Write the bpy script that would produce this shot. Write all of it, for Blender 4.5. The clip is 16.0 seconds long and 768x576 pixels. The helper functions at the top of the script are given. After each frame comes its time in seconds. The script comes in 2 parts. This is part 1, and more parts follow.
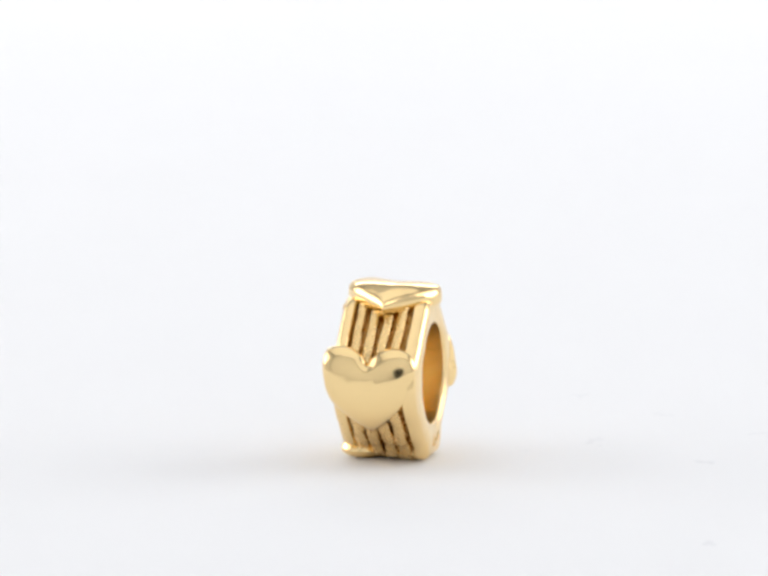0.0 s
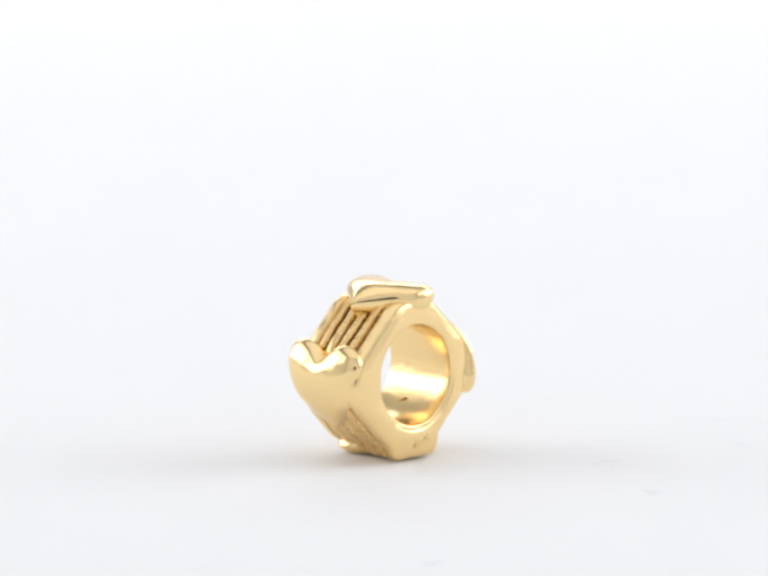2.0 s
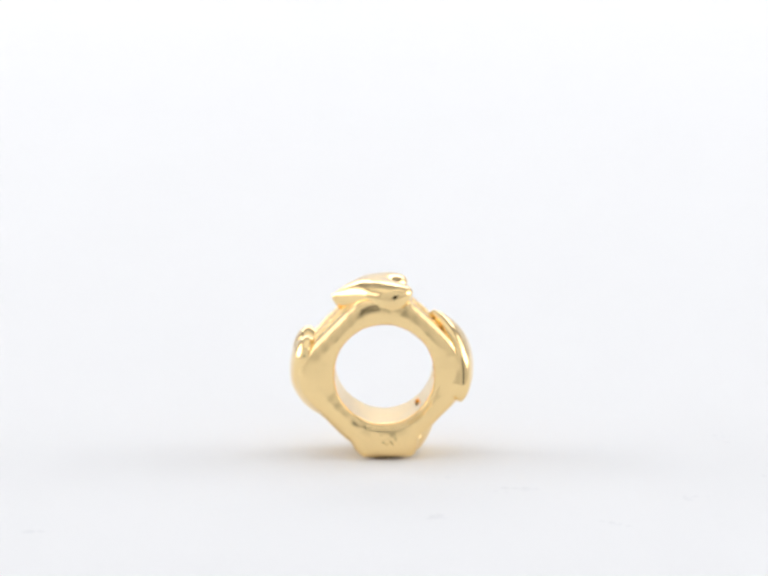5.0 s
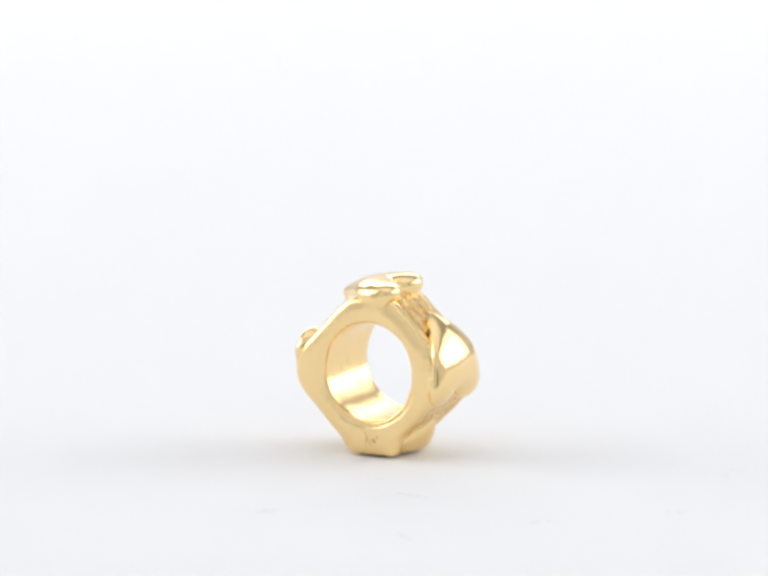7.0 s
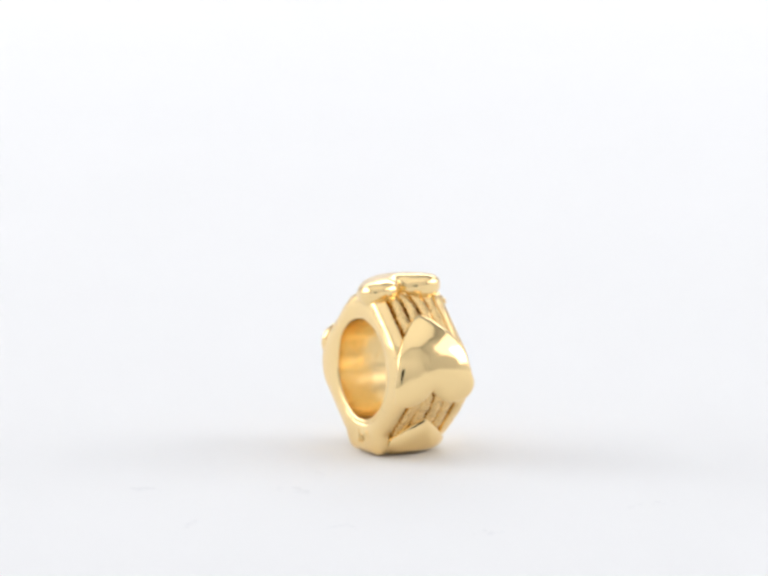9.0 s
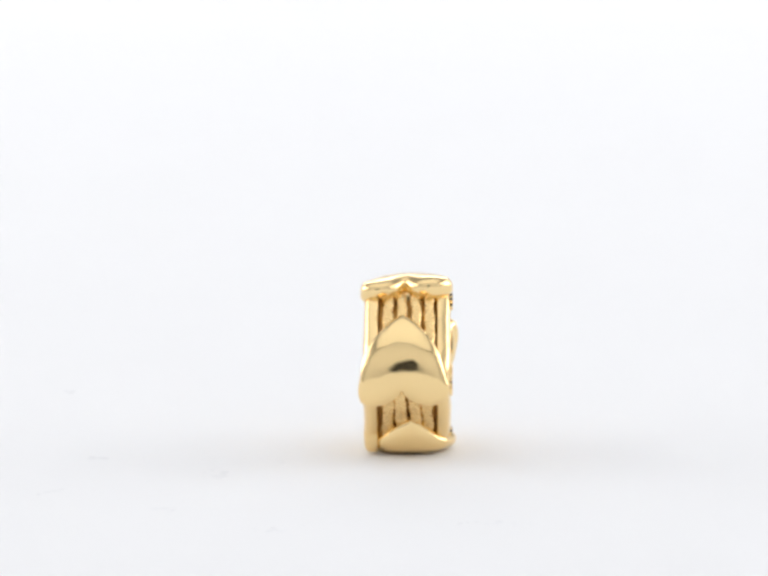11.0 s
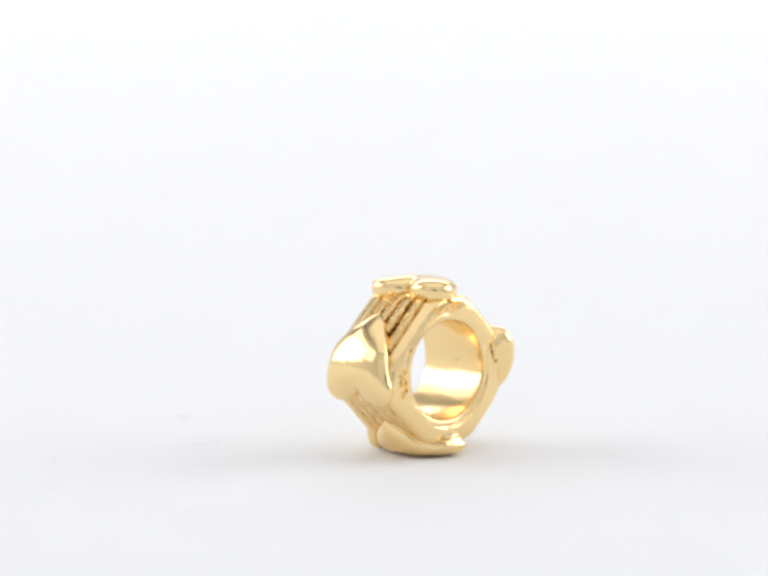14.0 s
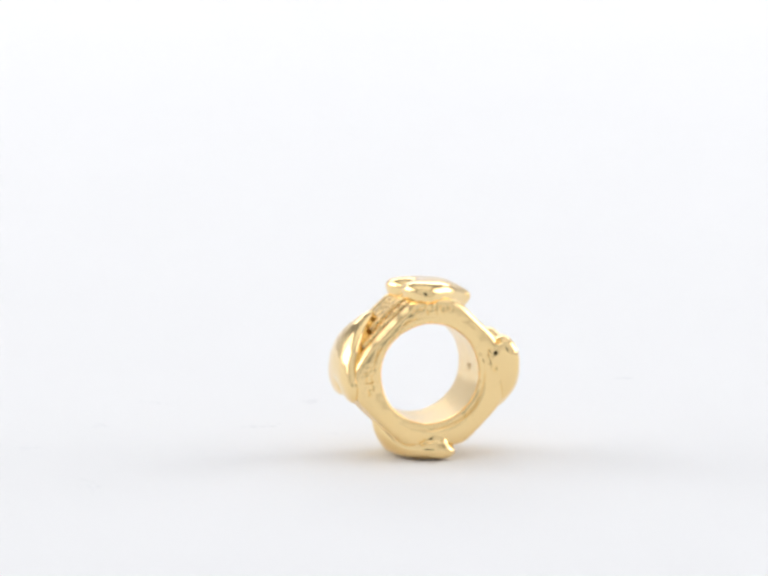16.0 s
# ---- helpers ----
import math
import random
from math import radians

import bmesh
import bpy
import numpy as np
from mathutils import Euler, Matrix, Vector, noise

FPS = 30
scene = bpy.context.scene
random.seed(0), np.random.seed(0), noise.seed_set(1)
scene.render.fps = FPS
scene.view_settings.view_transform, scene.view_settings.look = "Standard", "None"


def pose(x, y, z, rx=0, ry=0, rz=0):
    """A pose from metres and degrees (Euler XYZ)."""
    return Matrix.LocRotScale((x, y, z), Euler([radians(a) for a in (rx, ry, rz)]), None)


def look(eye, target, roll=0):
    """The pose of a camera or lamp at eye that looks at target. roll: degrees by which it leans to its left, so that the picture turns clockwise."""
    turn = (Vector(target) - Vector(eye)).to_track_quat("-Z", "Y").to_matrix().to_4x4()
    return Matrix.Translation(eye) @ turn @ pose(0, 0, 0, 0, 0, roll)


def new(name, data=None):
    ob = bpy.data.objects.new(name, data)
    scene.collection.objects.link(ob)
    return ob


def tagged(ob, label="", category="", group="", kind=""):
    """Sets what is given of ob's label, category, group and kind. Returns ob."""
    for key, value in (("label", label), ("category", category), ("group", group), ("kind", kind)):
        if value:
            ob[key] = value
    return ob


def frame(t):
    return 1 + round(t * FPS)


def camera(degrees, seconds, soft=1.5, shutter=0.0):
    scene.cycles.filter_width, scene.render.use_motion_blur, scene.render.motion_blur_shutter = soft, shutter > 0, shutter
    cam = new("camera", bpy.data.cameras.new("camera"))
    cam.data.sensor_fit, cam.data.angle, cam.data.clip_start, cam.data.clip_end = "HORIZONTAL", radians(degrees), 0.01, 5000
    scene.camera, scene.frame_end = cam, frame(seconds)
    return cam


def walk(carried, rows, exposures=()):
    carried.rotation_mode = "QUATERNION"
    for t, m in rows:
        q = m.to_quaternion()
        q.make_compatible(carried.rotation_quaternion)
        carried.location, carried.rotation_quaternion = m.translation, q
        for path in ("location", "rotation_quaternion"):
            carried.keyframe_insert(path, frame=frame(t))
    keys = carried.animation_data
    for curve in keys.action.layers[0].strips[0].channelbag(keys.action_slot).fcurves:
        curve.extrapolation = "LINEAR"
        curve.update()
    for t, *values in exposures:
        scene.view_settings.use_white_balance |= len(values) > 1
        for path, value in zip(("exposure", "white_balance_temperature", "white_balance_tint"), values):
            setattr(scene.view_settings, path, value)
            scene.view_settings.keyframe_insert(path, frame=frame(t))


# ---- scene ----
MM = 0.001
SPIN = 15.20          # degrees a second, clockwise from above
FACING = 4.884        # second at which the hole faces the lens
AXIS_X = 0.827 * MM   # where the turntable's axle stands
TILT = radians(8.768)
AIM = 7.753 * MM
REACH = 181.36 * MM

# ---- camera ----
cam = camera(11.12, 16.0, soft=3.2)
EYE = (0.0, -REACH * math.cos(TILT), AIM + REACH * math.sin(TILT))
view = look(EYE, (0, 0, AIM))
walk(cam, [(0.0, view), (16.0, view)])

# ---- light ----
world = bpy.data.worlds.new("studio_dark")
world.use_nodes = True
world.node_tree.nodes["Background"].inputs[0].default_value = (0.8, 0.85, 0.9, 1)
world.node_tree.nodes["Background"].inputs[1].default_value = 0.02
scene.world = world
scene.view_settings.exposure = -0.085


def area_lamp(name, eye, target, sx, sy, watts, colour):
    d = bpy.data.lights.new(name, "AREA")
    d.shape, d.size, d.size_y, d.energy, d.color = "RECTANGLE", sx, sy, watts, colour
    ob = new(name, d)
    ob.matrix_world = look(eye, target)
    return ob


COOL = (0.985, 0.99, 1.0)
# each softbox: a wide soft diffuser with a brighter core before it
for side, name in ((-1, "left"), (1, "right")):
    area_lamp(name + "_softbox_light", (side * 0.372, 0.05, 0.175), (0, 0.02, 0.09), 0.50, 0.32, 0.66, COOL)
    area_lamp(name + "_softbox_core", (side * 0.362, 0.08, 0.135), (0, 0.03, 0.07), 0.26, 0.18, 0.34, COOL)
area_lamp("back_softbox_light", (0, 0.45, 0.27), (0, 0.32, 0.0), 0.56, 0.12, 0.62, COOL)
area_lamp("overhead_softbox_light", (0, -0.04, 0.480), (0, -0.04, 0.0), 0.70, 0.52, 0.50, COOL)


# ---- materials ----
def material(name, colour, rough, metal=0.0, bump=0.0, scale=200.0, vary=0.05, spec=0.5, detail=4.0):
    m = bpy.data.materials.new(name)
    m.use_nodes = True
    nt = m.node_tree
    b = nt.nodes["Principled BSDF"]
    b.inputs["Metallic"].default_value = metal
    b.inputs["Specular IOR Level"].default_value = spec
    co = nt.nodes.new("ShaderNodeTexCoord")
    n1 = nt.nodes.new("ShaderNodeTexNoise")
    n1.inputs["Scale"].default_value, n1.inputs["Detail"].default_value = scale, detail
    n2 = nt.nodes.new("ShaderNodeTexNoise")
    n2.inputs["Scale"].default_value, n2.inputs["Detail"].default_value = scale * 7, 3
    nt.links.new(co.outputs["Object"], n1.inputs["Vector"])
    nt.links.new(co.outputs["Object"], n2.inputs["Vector"])
    mix = nt.nodes.new("ShaderNodeMix")
    mix.data_type = "RGBA"
    nt.links.new(n1.outputs["Fac"], mix.inputs[0])
    mix.inputs[6].default_value = (*[c * (1 - vary) for c in colour], 1)
    mix.inputs[7].default_value = (*[min(1, c * (1 + vary)) for c in colour], 1)
    nt.links.new(mix.outputs[2], b.inputs["Base Color"])
    mr = nt.nodes.new("ShaderNodeMapRange")
    mr.inputs["To Min"].default_value, mr.inputs["To Max"].default_value = rough * 0.8, rough * 1.2
    nt.links.new(n2.outputs["Fac"], mr.inputs["Value"])
    nt.links.new(mr.outputs["Result"], b.inputs["Roughness"])
    if bump:
        bp = nt.nodes.new("ShaderNodeBump")
        bp.inputs["Strength"].default_value = 1.0
        bp.inputs["Distance"].default_value = bump
        nt.links.new(n2.outputs["Fac"], bp.inputs["Height"])
        nt.links.new(bp.outputs["Normal"], b.inputs["Normal"])
    return m


GOLD = material("polished_gold", (0.95, 0.712, 0.355), 0.12, 1.0, 0.000002, 350, 0.02)
SATIN = material("satin_gold", (0.95, 0.71, 0.35), 0.24, 1.0, 0.000008, 400, 0.03)
BODY_GOLD = material("cast_gold", (0.95, 0.71, 0.355), 0.22, 1.0, 0.000006, 500, 0.025)
BROWN_GOLD = material("dark_brown_gold", (0.40, 0.22, 0.065), 0.42, 1.0, 0.000020, 900, 0.15)
RIB_GOLD = material("patinated_gold", (0.86, 0.61, 0.28), 0.27, 1.0, 0.000010, 700, 0.10)
WHITE = material("white_acrylic", (0.849, 0.852, 0.863), 0.8, 0.0, 0.0, 30, 0.008, 0.06)
CLOTH = material("white_tent_cloth", (0.80, 0.80, 0.81), 0.9, 0.0, 0.0001, 60, 0.02, 0.1)
BLACK = material("black_lens_metal", (0.012, 0.012, 0.013), 0.35, 0.0, 0.0, 80, 0.1)
GLASSY = material("dark_lens_front", (0.01, 0.01, 0.012), 0.08, 0.0, 0.0, 80, 0.1)
DUST = material("grey_dust", (0.805, 0.81, 0.825), 0.9, 0.0, 0.0, 900, 0.1, 0.1)
PANEL = material("lamp_housing", (0.7, 0.7, 0.7), 0.4, 0.0, 0.0, 90, 0.02)


# ---- building helpers ----
def mesh_of(name, verts, faces, mat, smooth=True):
    me = bpy.data.meshes.new(name)
    me.from_pydata([tuple(v) for v in verts], [], faces)
    me.materials.append(mat)
    if smooth:
        me.polygons.foreach_set("use_smooth", [True] * len(me.polygons))
    me.update()
    return me


def part(name, bm, mat, parent, label=""):
    me = bpy.data.meshes.new(name)
    bmesh.ops.recalc_face_normals(bm, faces=bm.faces)
    bm.to_mesh(me)
    bm.free()
    me.materials.append(mat)
    ob = new(name, me)
    ob.parent = parent
    return tagged(ob, label)


def part_from(name, me, parent, label=""):
    ob = new(name, me)
    ob.parent = parent
    return tagged(ob, label)


def box(bm, cx, cy, cz, sx, sy, sz, bevel=0.0):
    g = bmesh.ops.create_cube(bm, size=1.0, matrix=Matrix.LocRotScale((cx, cy, cz), None, (sx, sy, sz)))
    if bevel:
        edges = {e for v in g["verts"] for e in v.link_edges}
        bmesh.ops.bevel(bm, geom=list(edges), offset=bevel, segments=2, affect="EDGES")


# ---- the light tent ----
def slab(name, cx, cy, cz, sx, sy, sz, label, mat=CLOTH):
    bm = bmesh.new()
    box(bm, 0, 0, 0, sx, sy, sz)
    me = bpy.data.meshes.new(name)
    bm.to_mesh(me)
    bm.free()
    me.materials.append(mat)
    ob = new(name, me)
    ob.location = (cx, cy, cz)
    return tagged(ob, label, "wall", kind="structure")


def tent():
    slab("floor", 0, 0.1, -0.030, 0.90, 0.90, 0.02, "white table board under the light tent")
    slab("wall_left", -0.40, 0.1, 0.24, 0.01, 0.86, 0.52, "white cloth side of the light tent")
    slab("wall_right", 0.40, 0.1, 0.24, 0.01, 0.86, 0.52, "white cloth side of the light tent")
    slab("wall_back", 0, 0.525, 0.24, 0.79, 0.01, 0.52, "white cloth back of the light tent")
    slab("ceiling", 0, 0.1, 0.505, 0.79, 0.84, 0.01, "white cloth roof of the light tent")
    # front flap with a slot for the lens
    y = -0.325
    text = "white cloth front flap of the light tent"
    slab("wall_front_left", -0.2145, y, 0.24, 0.361, 0.01, 0.52, text)
    slab("wall_front_right", 0.2145, y, 0.24, 0.361, 0.01, 0.52, text)
    slab("wall_front_top", 0, y, 0.296, 0.068, 0.01, 0.408, text)
    slab("wall_front_bottom", 0, y, 0.0015, 0.068, 0.01, 0.043, text)


tent()


def softbox(eye, target, sx, sy, arm=0.0):
    """A shallow housing behind each of the tent's area lamps, on an arm where it stands off the cloth."""
    root = new("softbox")
    root.matrix_world = look(eye, target)
    tagged(root, "white softbox lamp inside the light tent", "softbox", group="softboxes round the turntable")
    bm = bmesh.new()
    box(bm, 0, 0, 0.012, sx + 0.02, sy + 0.02, 0.018, 0.003)
    part("housing", bm, PANEL, root)
    bm = bmesh.new()
    for dx, dy, lx, ly in ((0, sy / 2 + 0.006, sx + 0.02, 0.006), (0, -sy / 2 - 0.006, sx + 0.02, 0.006),
                           (sx / 2 + 0.006, 0, 0.006, sy), (-sx / 2 - 0.006, 0, 0.006, sy)):
        box(bm, dx, dy, 0.0, lx, ly, 0.008)
    part("rim", bm, PANEL, root)
    if arm:
        bm = bmesh.new()
        box(bm, 0, 0, 0.02 + arm / 2, 0.03, 0.02, arm, 0.002)
        part("mounting_arm", bm, PANEL, root)


softbox((-0.372, 0.05, 0.175), (0, 0.02, 0.09), 0.50, 0.32)
softbox((0.372, 0.05, 0.175), (0, 0.02, 0.09), 0.50, 0.32)
softbox((0, 0.45, 0.27), (0, 0.32, 0.0), 0.56, 0.12, 0.17)
softbox((0, -0.04, 0.480), (0, -0.04, 0.0), 0.70, 0.52)


def lens_barrel():
    """The camera's own lens, seen only mirrored in the gold."""
    root = new("camera_lens")
    root.matrix_world = view
    tagged(root, "black macro lens barrel poking through the tent flap", "camera lens")

    def ring(name, prof, mat, n=48):
        vs, fs = [], []
        for i in range(n):
            a = 2 * math.pi * i / n
            vs += [(r * math.cos(a), r * math.sin(a), z) for r, z in prof]
        m = len(prof)
        for i in range(n):
            for j in range(m - 1):
                a, b = i * m + j, ((i + 1) % n) * m + j
                fs.append((a, b, b + 1, a + 1))
        part_from(name, mesh_of(name, vs, fs, mat), root)

    ring("barrel", [(0.025, 0.004), (0.030, 0.004), (0.031, 0.006), (0.031, 0.05), (0.033, 0.055), (0.033, 0.14), (0.0001, 0.14)], BLACK)
    ring("front_glass", [(0.0001, 0.012), (0.012, 0.0125), (0.0255, 0.014)], GLASSY)


lens_barrel()


# ---- the turntable ----
def turntable():
    root = new("turntable")
    tagged(root, "round plain white turntable plate with faint dust specks", "turntable")
    n, R = 256, 0.315
    vs, fs = [], []
    prof = [(0.0, 0.0), (0.02, 0.0), (0.06, 0.0), (0.15, 0.0), (R - 0.001, 0.0), (R, -0.001), (R, -0.012), (0.0, -0.012)]
    vs.append((0, 0, 0))
    for r, z in prof[1:-1]:
        vs += [(r * math.cos(2 * math.pi * i / n), r * math.sin(2 * math.pi * i / n), z) for i in range(n)]
    vs.append((0, 0, -0.012))
    for i in range(n):
        j = (i + 1) % n
        fs.append((0, 1 + i, 1 + j))
        for k in range(len(prof) - 3):
            a, b = 1 + k * n, 1 + (k + 1) * n
            fs.append((a + i, b + i, b + j, a + j))
        a = 1 + (len(prof) - 3) * n
        fs.append((a + i, len(vs) - 1, a + j))
    me = mesh_of("plate", vs, fs, WHITE, False)
    part_from("plate", me, root)
    bm = bmesh.new()
    bmesh.ops.create_cone(bm, cap_ends=True, segments=48, radius1=0.09, radius2=0.09, depth=0.008,
                          matrix=Matrix.Translation((0, 0, -0.016)))
    part("foot", bm, PANEL, root)
    return root


TABLE = turntable()


def speck(x, y, size, turn, long, seed):
    """A faint smear of dust: a cluster of thin irregular grains."""
    rng = random.Random(seed)
    vs, fs = [], []
    for g in range(11):
        gx, gy = rng.gauss(0, size * long * 0.5), rng.gauss(0, size * 0.5)
        r0 = size * rng.uniform(0.15, 0.38)
        c = len(vs)
        vs.append((gx, gy, r0 * 0.06))
        for i in range(7):
            a = 2 * math.pi * i / 7
            r = r0 * rng.uniform(0.7, 1.3)
            vs.append((gx + r * math.cos(a), gy + r * math.sin(a), 0.0))
        fs += [(c, c + 1 + i, c + 1 + (i + 1) % 7) for i in range(7)]
    ob = part_from("dust_speck", mesh_of("dust_speck", vs, fs, DUST), TABLE)
    ob.matrix_local = pose(x, y, 0.000005, 0, 0, turn)


# ---- the charm bead ----
MID = 4.07            # height of the hole's centre, in mm
BORE = 2.285
FLATS = [(0, 3.56), (45, 3.25), (90, 3.48), (135, 3.33), (180, 3.56), (225, 3.52), (270, 3.45), (315, 3.24)]
FOOT = 3.90


def smooth(a, b, x):
    t = min(1.0, max(0.0, (x - a) / (b - a)))
    return t * t * (3 - 2 * t)


def outline(phi, v=0.0):
    """Radius of the bead's body, a diamond with cut and rounded corners, on a flat foot."""
    s = 0.0
    for a, d in FLATS:
        if a == 45:
            d -= 0.38 * smooth(0.2, 1.9, v)
        elif a == 180:
            d += 0.45 * smooth(0.6, -1.2, v)
        elif a == 225:
            d -= 0.14 * smooth(-0.8, -1.9, v)
        elif a == 135:
            d -= 0.12 * smooth(-0.8, -1.9, v)
        c = math.cos(phi - radians(a))
        if c > 0:
            s += (c / d) ** 17
    r = s ** (-1 / 17)
    down = -math.sin(phi)
    if down > 0.8:
        # the foot under the plain face stands out from the diamond
        x = FOOT * math.cos(phi) / down
        r += max(0.0, FOOT / down - r) * smooth(2.05, 0.95, abs(x - 0.12)) * smooth(1.4, 0.0, v)
    return r


RECESS = 0.42


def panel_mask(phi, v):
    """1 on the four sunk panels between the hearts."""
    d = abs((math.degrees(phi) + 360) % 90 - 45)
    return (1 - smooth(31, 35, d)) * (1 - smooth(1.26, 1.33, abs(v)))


def wobble(x, y, z, size):
    """The slight unevenness of a hand-polished casting."""
    return noise.noise(Vector((x, y, z)) * 0.9) * size + noise.noise(Vector((y, z, x)) * 2.3 + Vector((5, 1, 2))) * size * 0.4


def at(phi, r, v):
    return (r * math.cos(phi) * MM, v * MM, (MID + 0.021 * v + r * math.sin(phi)) * MM)


def charm():
    root = new("charm_bead")
    tagged(root, "polished yellow gold charm bead with raised hearts and ribs", "charm bead")

    # body: a closed ring swept round the bore
    n = 540
    vs, fs = [], []
    m = 0
    for i in range(n):
        phi = 2 * math.pi * i / n
        prof = []
        for k in range(13):
            v = 1.76 - 3.52 * k / 12
            prof.append((BORE + 0.01 * (v / 1.76) ** 2, v))
        for side in (-1, 1):
            R = outline(phi, side * 1.9)
            face = []
            for k in range(1, 6):
                a = k / 6 * math.pi / 2
                face.append((BORE + 0.01 + 0.14 * (1 - math.cos(a)), 1.76 + 0.14 * math.sin(a)))
            f0, f1 = BORE + 0.17, R - 0.36
            for k in range(22):
                r = f0 + (f1 - f0) * k / 21
                v = 1.90 + 0.03 * math.sin(math.pi * k / 21)
                x, z = r * math.cos(phi), r * math.sin(phi)
                if side > 0:
                    # the stamped face is rougher, with a worn line round the bore
                    v += 0.03 * noise.noise(Vector((x, 3.0, z)) * 1.6) + 0.009 * noise.noise(Vector((x, 7.0, z)) * 5.5)
                    v -= 0.12 * math.exp(-((r - 2.60) / 0.05) ** 2) * max(0.0, math.cos(phi - radians(222))) ** 2
                    v -= 0.12 * math.exp(-((r - 2.66) / 0.05) ** 2) * max(0.0, math.cos(phi - radians(40))) ** 4
                else:
                    v -= 0.07 * math.exp(-((r - 2.52) / 0.04) ** 2) * max(0.0, math.cos(phi + 0.9)) ** 2
                face.append((r, v))
            for k in range(1, 7):
                a = k / 7 * math.pi / 2
                face.append((R - 0.36 + 0.36 * math.sin(a), 1.55 + 0.35 * math.cos(a)))
            if side < 0:
                prof += [(r, -v) for r, v in face]
                for k in range(61):
                    v = -1.55 + 3.10 * k / 60
                    prof.append((outline(phi, v) - RECESS * panel_mask(phi, v), v))
            else:
                prof += face[::-1]
        m = len(prof)
        for r, v in prof:
            x, z = r * math.cos(phi), r * math.sin(phi)
            vs.append(at(phi, r + wobble(x, v, z, 0.03), (v + wobble(z, x, v, 0.03)) * (1.07 if v < 0 else 1.0)))
    for i in range(n):
        for j in range(m):
            a, b = i * m, ((i + 1) % n) * m
            j2 = (j + 1) % m
            fs.append((a + j, a + j2, b + j2, b + j))
    me = mesh_of("ring_body", vs, fs, BODY_GOLD)
    me.materials.append(SATIN)
    # floors of the sunk panels between the ribs get a darker, browner gold
    me.materials.append(BROWN_GOLD)
    first = 13 + 33
    kinds = []
    for i in range(n):
        for j in range(m):
            k = 0
            if j < 12:
                k = 1
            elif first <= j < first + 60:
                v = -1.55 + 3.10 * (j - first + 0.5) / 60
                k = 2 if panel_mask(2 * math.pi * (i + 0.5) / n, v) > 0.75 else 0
            kinds.append(k)
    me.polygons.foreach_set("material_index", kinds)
    part_from("ring_body", me, root)

    # hearts, wrapped round the ring, each point towards the next one's lobes
    heart(root, 176, 3.93, 0.42, tip=1.48, wide=1.09, shift=0.22)
    heart(root, 92, 3.86, 0.46, wide=1.06, square=0.88, lobe=0.88, tip=1.08, shift=-0.18, drop=0.36, blunt=0.68, skew=0.10, flat=1.0, level=0.75, puff=3.2, roll=0.42, lean=0.04, crown=0.36)
    heart(root, -2, 3.82, 0.48, wide=1.04, square=0.8, lobe=0.85, tip=1.62, shift=-0.28, drop=0.22, blunt=0.46)
    heart(root, 274, 3.90, 0.15, wide=1.04, square=0.85, lobe=0.95, tip=1.32, shift=0.14, drop=0.6, flat=0.9, blunt=0.58, skew=-0.09, roll=0.34, puff=2.4, crown=0.7)

    # ribs in the panels
    for a, half, wave in ((45, 0.25, 1.7), (135, 0.215, 0.9), (225, 0.285, 1.2), (315, 0.28, 1.5)):
        for k in range(4):
            rib(root, a, -0.945 + 0.63 * k, half, wave)

    # stamps on the faces
    hallmark(root, 92, 2.98, 1, 9, 3)
    hallmark(root, -5, 2.85, 1, 6, 5)
    hallmark(root, 170, 3.05, 1, 5, 8)
    hallmark(root, 268, 3.25, 1, 5, 2)
    bore_mark(root, -8, 0.3, 4, 11)
    bore_mark(root, 184, -0.2, 3, 12)
    hallmark(root, 276, 3.15, -1, 5, 6)
    return root


def clamp(v):
    """Keeps a heart's side just proud of the ring's faces."""
    return math.copysign(min(abs(v), 2.1 + 0.5 * max(0.0, abs(v) - 2.1)), v)


def heart_curve(n, size, wide, square, lobe, tip, blunt):
    """The rim of a heart laid flat: s runs from the lobes to the point, w across."""
    b = 2 * np.pi * np.arange(n) / n
    x = 16 * np.sin(b) ** 3
    y = 13 * np.cos(b) - 5 * np.cos(2 * b) - 2 * np.cos(3 * b) - np.cos(4 * b)
    power = np.where(y > 0, square, square + (blunt - square) * np.minimum(1, -y / 6))
    w = np.copysign((np.abs(x) / 16) ** power * 16, x)
    return np.stack([-y * size * np.where(y > 0, lobe, tip), w * size * wide], 1)


def inset_depth(pts, rim):
    """How deep each point lies within the rim, averaged over all directions, so that it swells without creases."""
    d = rim[None] - pts[:, None]
    e = np.roll(d, -1, 1)
    turn = np.arctan2(d[..., 0] * e[..., 1] - d[..., 1] * e[..., 0], (d * e).sum(-1))
    total = np.abs((turn / np.maximum(((d + e) ** 2).sum(-1) / 4, 1e-9)).sum(1))
    return 1 / np.sqrt(np.maximum(total, 1e-9))


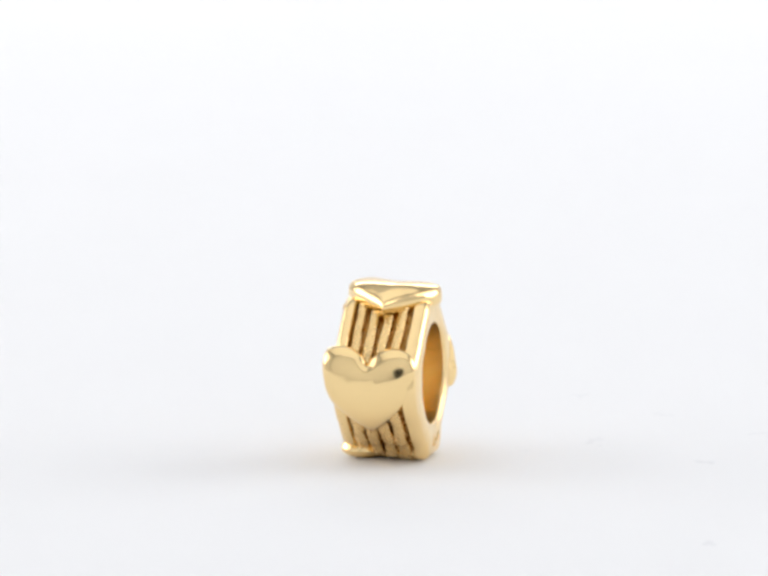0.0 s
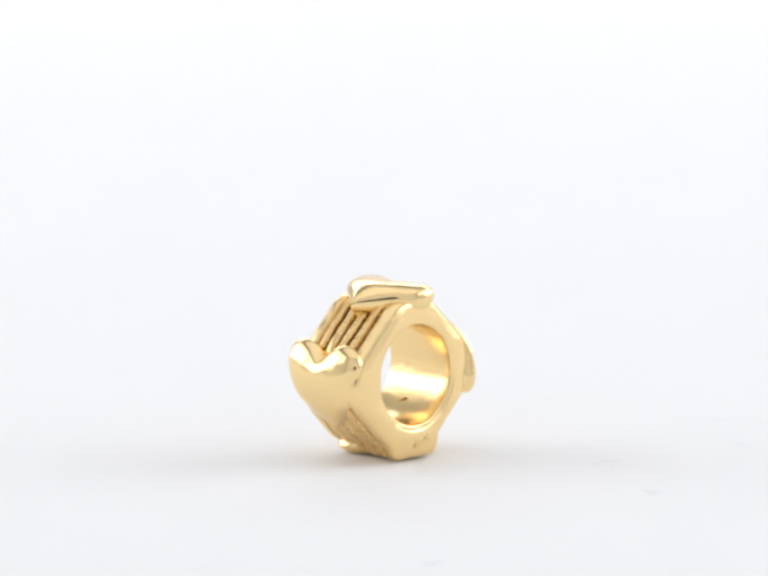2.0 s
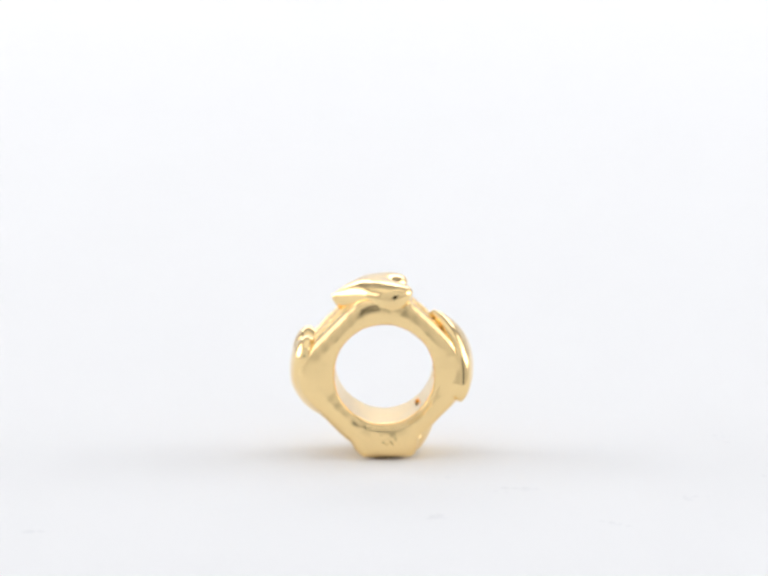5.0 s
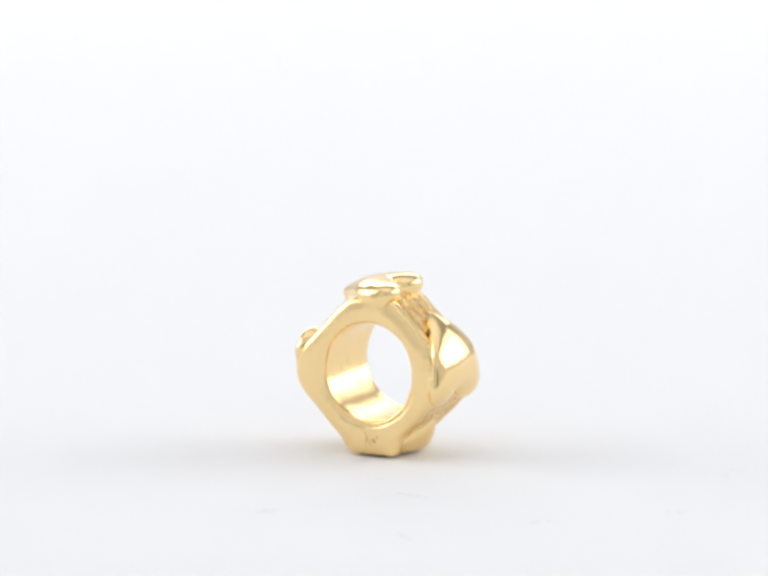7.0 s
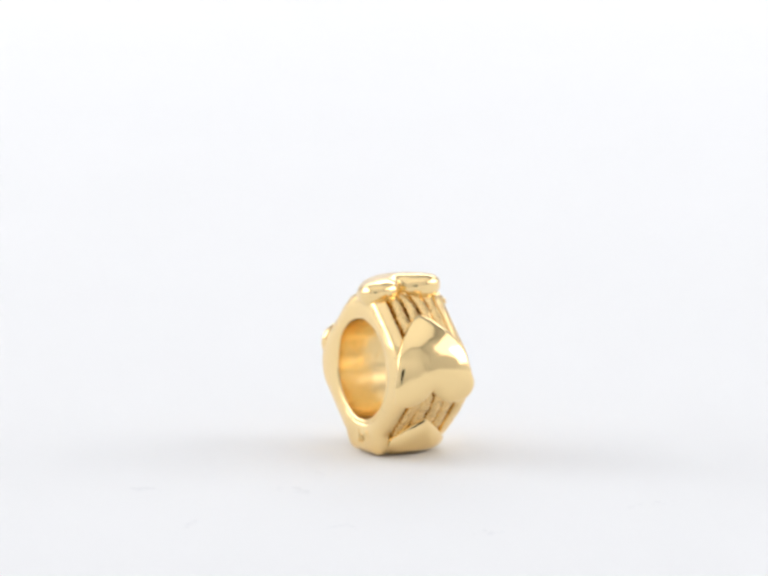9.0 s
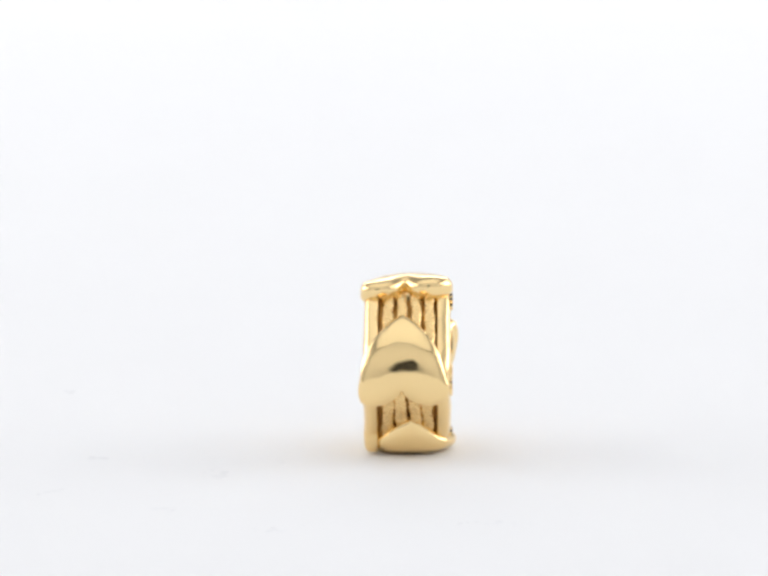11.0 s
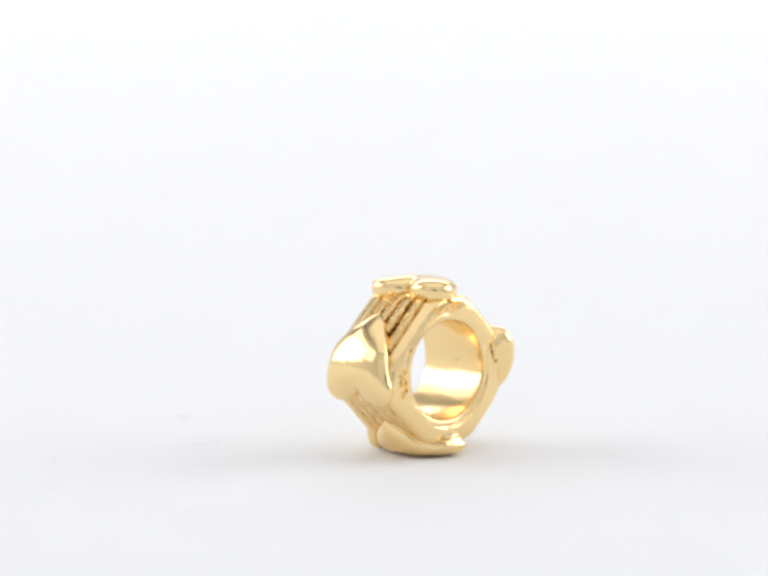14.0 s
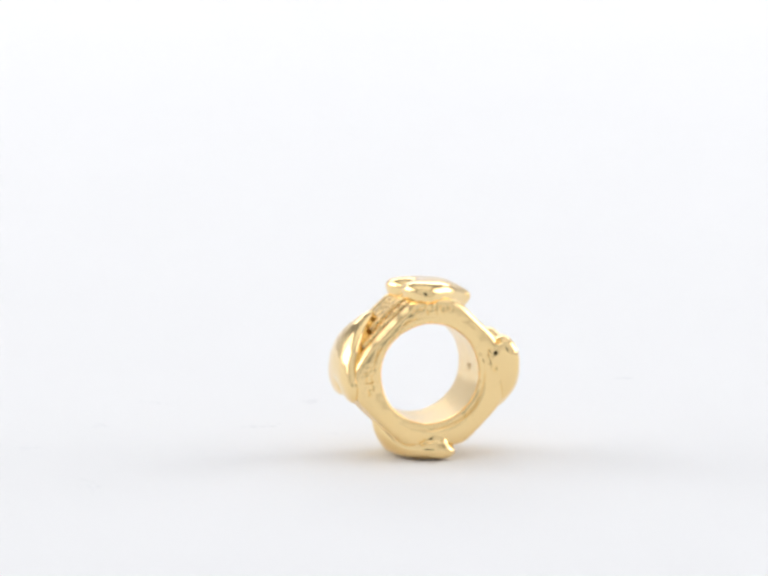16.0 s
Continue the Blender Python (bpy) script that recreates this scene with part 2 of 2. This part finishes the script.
def heart(root, deg, edge, dome, size=0.130, wide=1.0, square=0.85, lobe=0.95, tip=1.4, shift=0.0, drop=0.4, flat=0.0,
          blunt=0.58, puff=2.0, skew=0.0, level=0.35, roll=0.16, lean=0.0, crown=0.55):
    """A puffed heart on the ring: edge is the radius of its rim, dome its swell, tip the stretch of its point,
    drop how far the point sinks to the ribs, flat how far its face is pressed level, blunt and puff its fullness,
    lean its slope across the ring, crown how round its swell is."""
    nb, nk = 144, 26
    vs, fs = [], []
    end = 17 * size * tip

    def place(s, w, r, sunk=0.0):
        r += lean * w
        s += skew * w
        a = s / 3.9
        r -= drop * smooth(0.2, 1.0, s / end)
        r *= 1 + flat * (1 / math.cos(max(-0.6, min(level, a))) - 1)
        a += radians(deg)
        vs.append(at(a, r + wobble(r * math.cos(a), w, r * math.sin(a), 0.025), clamp(w + shift) * (1 - 0.10 * smooth(0.1, 0.5, sunk))))

    shape = (size, wide, square, lobe, tip, blunt)
    rim = heart_curve(nb, *shape)
    mid = np.array((0.17 * end, 0.0))
    qs = 1 - (1 - np.arange(nk + 1) / nk) ** 1.6
    flatpts = np.concatenate([mid[None]] + [mid + (rim - mid) * q for q in qs[1:]])
    deep = inset_depth(flatpts, heart_curve(720, *shape))
    deep = deep / deep.max()
    deep[-nb:] = 0
    swell = (1 - (1 - deep) ** puff) ** crown
    for (s, w), g in zip(flatpts, swell):
        place(s, w, edge - roll + (dome + roll) * g)
    for inset, depth in ((0.0, 0.04), (0.002, 0.10), (0.008, 0.2), (0.02, 0.35), (0.03, 0.6), (0.04, 0.9)):
        for s, w in mid + (rim - mid) * (1 - inset):
            place(s, w, edge - roll - depth, depth)
    for i in range(nb):
        j = (i + 1) % nb
        fs.append((0, 1 + i, 1 + j))
        for k in range(nk + 5):
            a, b = 1 + k * nb, 1 + (k + 1) * nb
            fs.append((a + i, b + i, b + j, a + j))
    part_from("heart", mesh_of("heart", vs, fs, GOLD), root, "puffed polished gold heart")


def rib(root, deg, w, half, wave):
    vs, fs = [], []
    nl, nc = 22, 10
    for i in range(nl + 1):
        d = deg - 34 + 68 * i / nl
        R = outline(radians(d), w) - RECESS
        sway = 0.07 * wave * noise.noise(Vector((deg * 0.37, w * 3.1, i * 0.16)))
        thin = 1 + 0.16 * wave * noise.noise(Vector((w * 2.3, deg * 0.21, i * 0.3 + 9)))
        for j in range(nc + 1):
            a = math.pi * j / nc
            ww = w + sway - half * thin * math.copysign(abs(math.cos(a)) ** 0.4, math.cos(a))
            up = (RECESS + 0.02) * math.sin(a) ** 0.4 + 0.03 * noise.noise(Vector((ww * 2, deg, i * 0.4)))
            vs.append(at(radians(d), R - 0.03 + up, ww))
    for i in range(nl):
        for j in range(nc):
            a, b = i * (nc + 1) + j, (i + 1) * (nc + 1) + j
            fs.append((a, a + 1, b + 1, b))
    part_from("rib", mesh_of("rib", vs, fs, RIB_GOLD), root)


def hallmark(root, deg, r, side, strokes, seed):
    """Small worn stamp, struck as raised bars on a face of the ring."""
    rng = random.Random(seed)
    bm = bmesh.new()
    a = radians(deg)
    for k in range(strokes):
        off = (k - (strokes - 1) / 2) * 0.21
        for _ in range(2):
            rr = r + rng.uniform(-0.14, 0.14)
            aa = a + off / r
            x, z = rr * math.cos(aa), rr * math.sin(aa)
            m = Matrix.Translation((x * MM, side * (1.935 if side > 0 else 2.0) * MM, (MID + 0.021 * side * 1.9 + z) * MM)) @ \
                Matrix.Rotation(-aa + rng.uniform(-0.5, 0.5) + rng.choice((0, 1.57)), 4, "Y") @ \
                Matrix.Diagonal((0.075 * MM, 0.17 * MM, rng.uniform(0.18, 0.38) * MM, 1))
            bmesh.ops.create_cube(bm, size=1.0, matrix=m)
    part("hallmark", bm, GOLD, root, "tiny worn stamped hallmark")


def bore_mark(root, deg, v0, strokes, seed):
    """Small worn stamp inside the bore."""
    rng = random.Random(seed)
    bm = bmesh.new()
    for k in range(strokes):
        a = radians(deg + rng.uniform(-7, 7))
        m = Matrix.Translation(at(a, BORE + 0.014, v0 + (k - (strokes - 1) / 2) * 0.3)) @ \
            Matrix.Rotation(-a, 4, "Y") @ Matrix.Rotation(rng.uniform(-0.9, 0.9), 4, "X") @ \
            Matrix.Diagonal((0.06 * MM, 0.10 * MM, rng.uniform(0.25, 0.45) * MM, 1))
        bmesh.ops.create_cube(bm, size=1.0, matrix=m)
    part("bore_mark", bm, SATIN, root, "tiny worn mark stamped inside the bore")


BEAD = charm()

# dust on the plate
for k, (x, y, size, turn, long) in enumerate((
        (5.2, -8.0, 0.60, 30, 1.6), (1.9, -14.2, 0.50, 75, 1.5), (2.2, -5.4, 0.30, 10, 1.8), (12.8, -9.5, 0.45, 40, 1.6),
        (-15.0, -17.5, 0.5, 20, 1.6), (15.0, 4.3, 0.42, 88, 4.5),
        (16.8, -4.5, 0.45, 100, 1.8), (9.4, -15.0, 0.40, 130, 2.0))):
    speck(x * MM, y * MM, size * MM, turn, long, k)


# ---- what moves ----
def motions():
    spun, carried = [], []
    seat = pose(-0.832 * MM, 0.282 * MM, -0.03 * MM, 0, 0, 2.0)
    for i in range(33):
        t = i * 0.5
        m = pose(AXIS_X, 0, 0, 0, 0, -SPIN * (t - FACING))
        spun.append((t, m))
        carried.append((t, m @ seat))
    walk(TABLE, spun)
    walk(BEAD, carried)


motions()
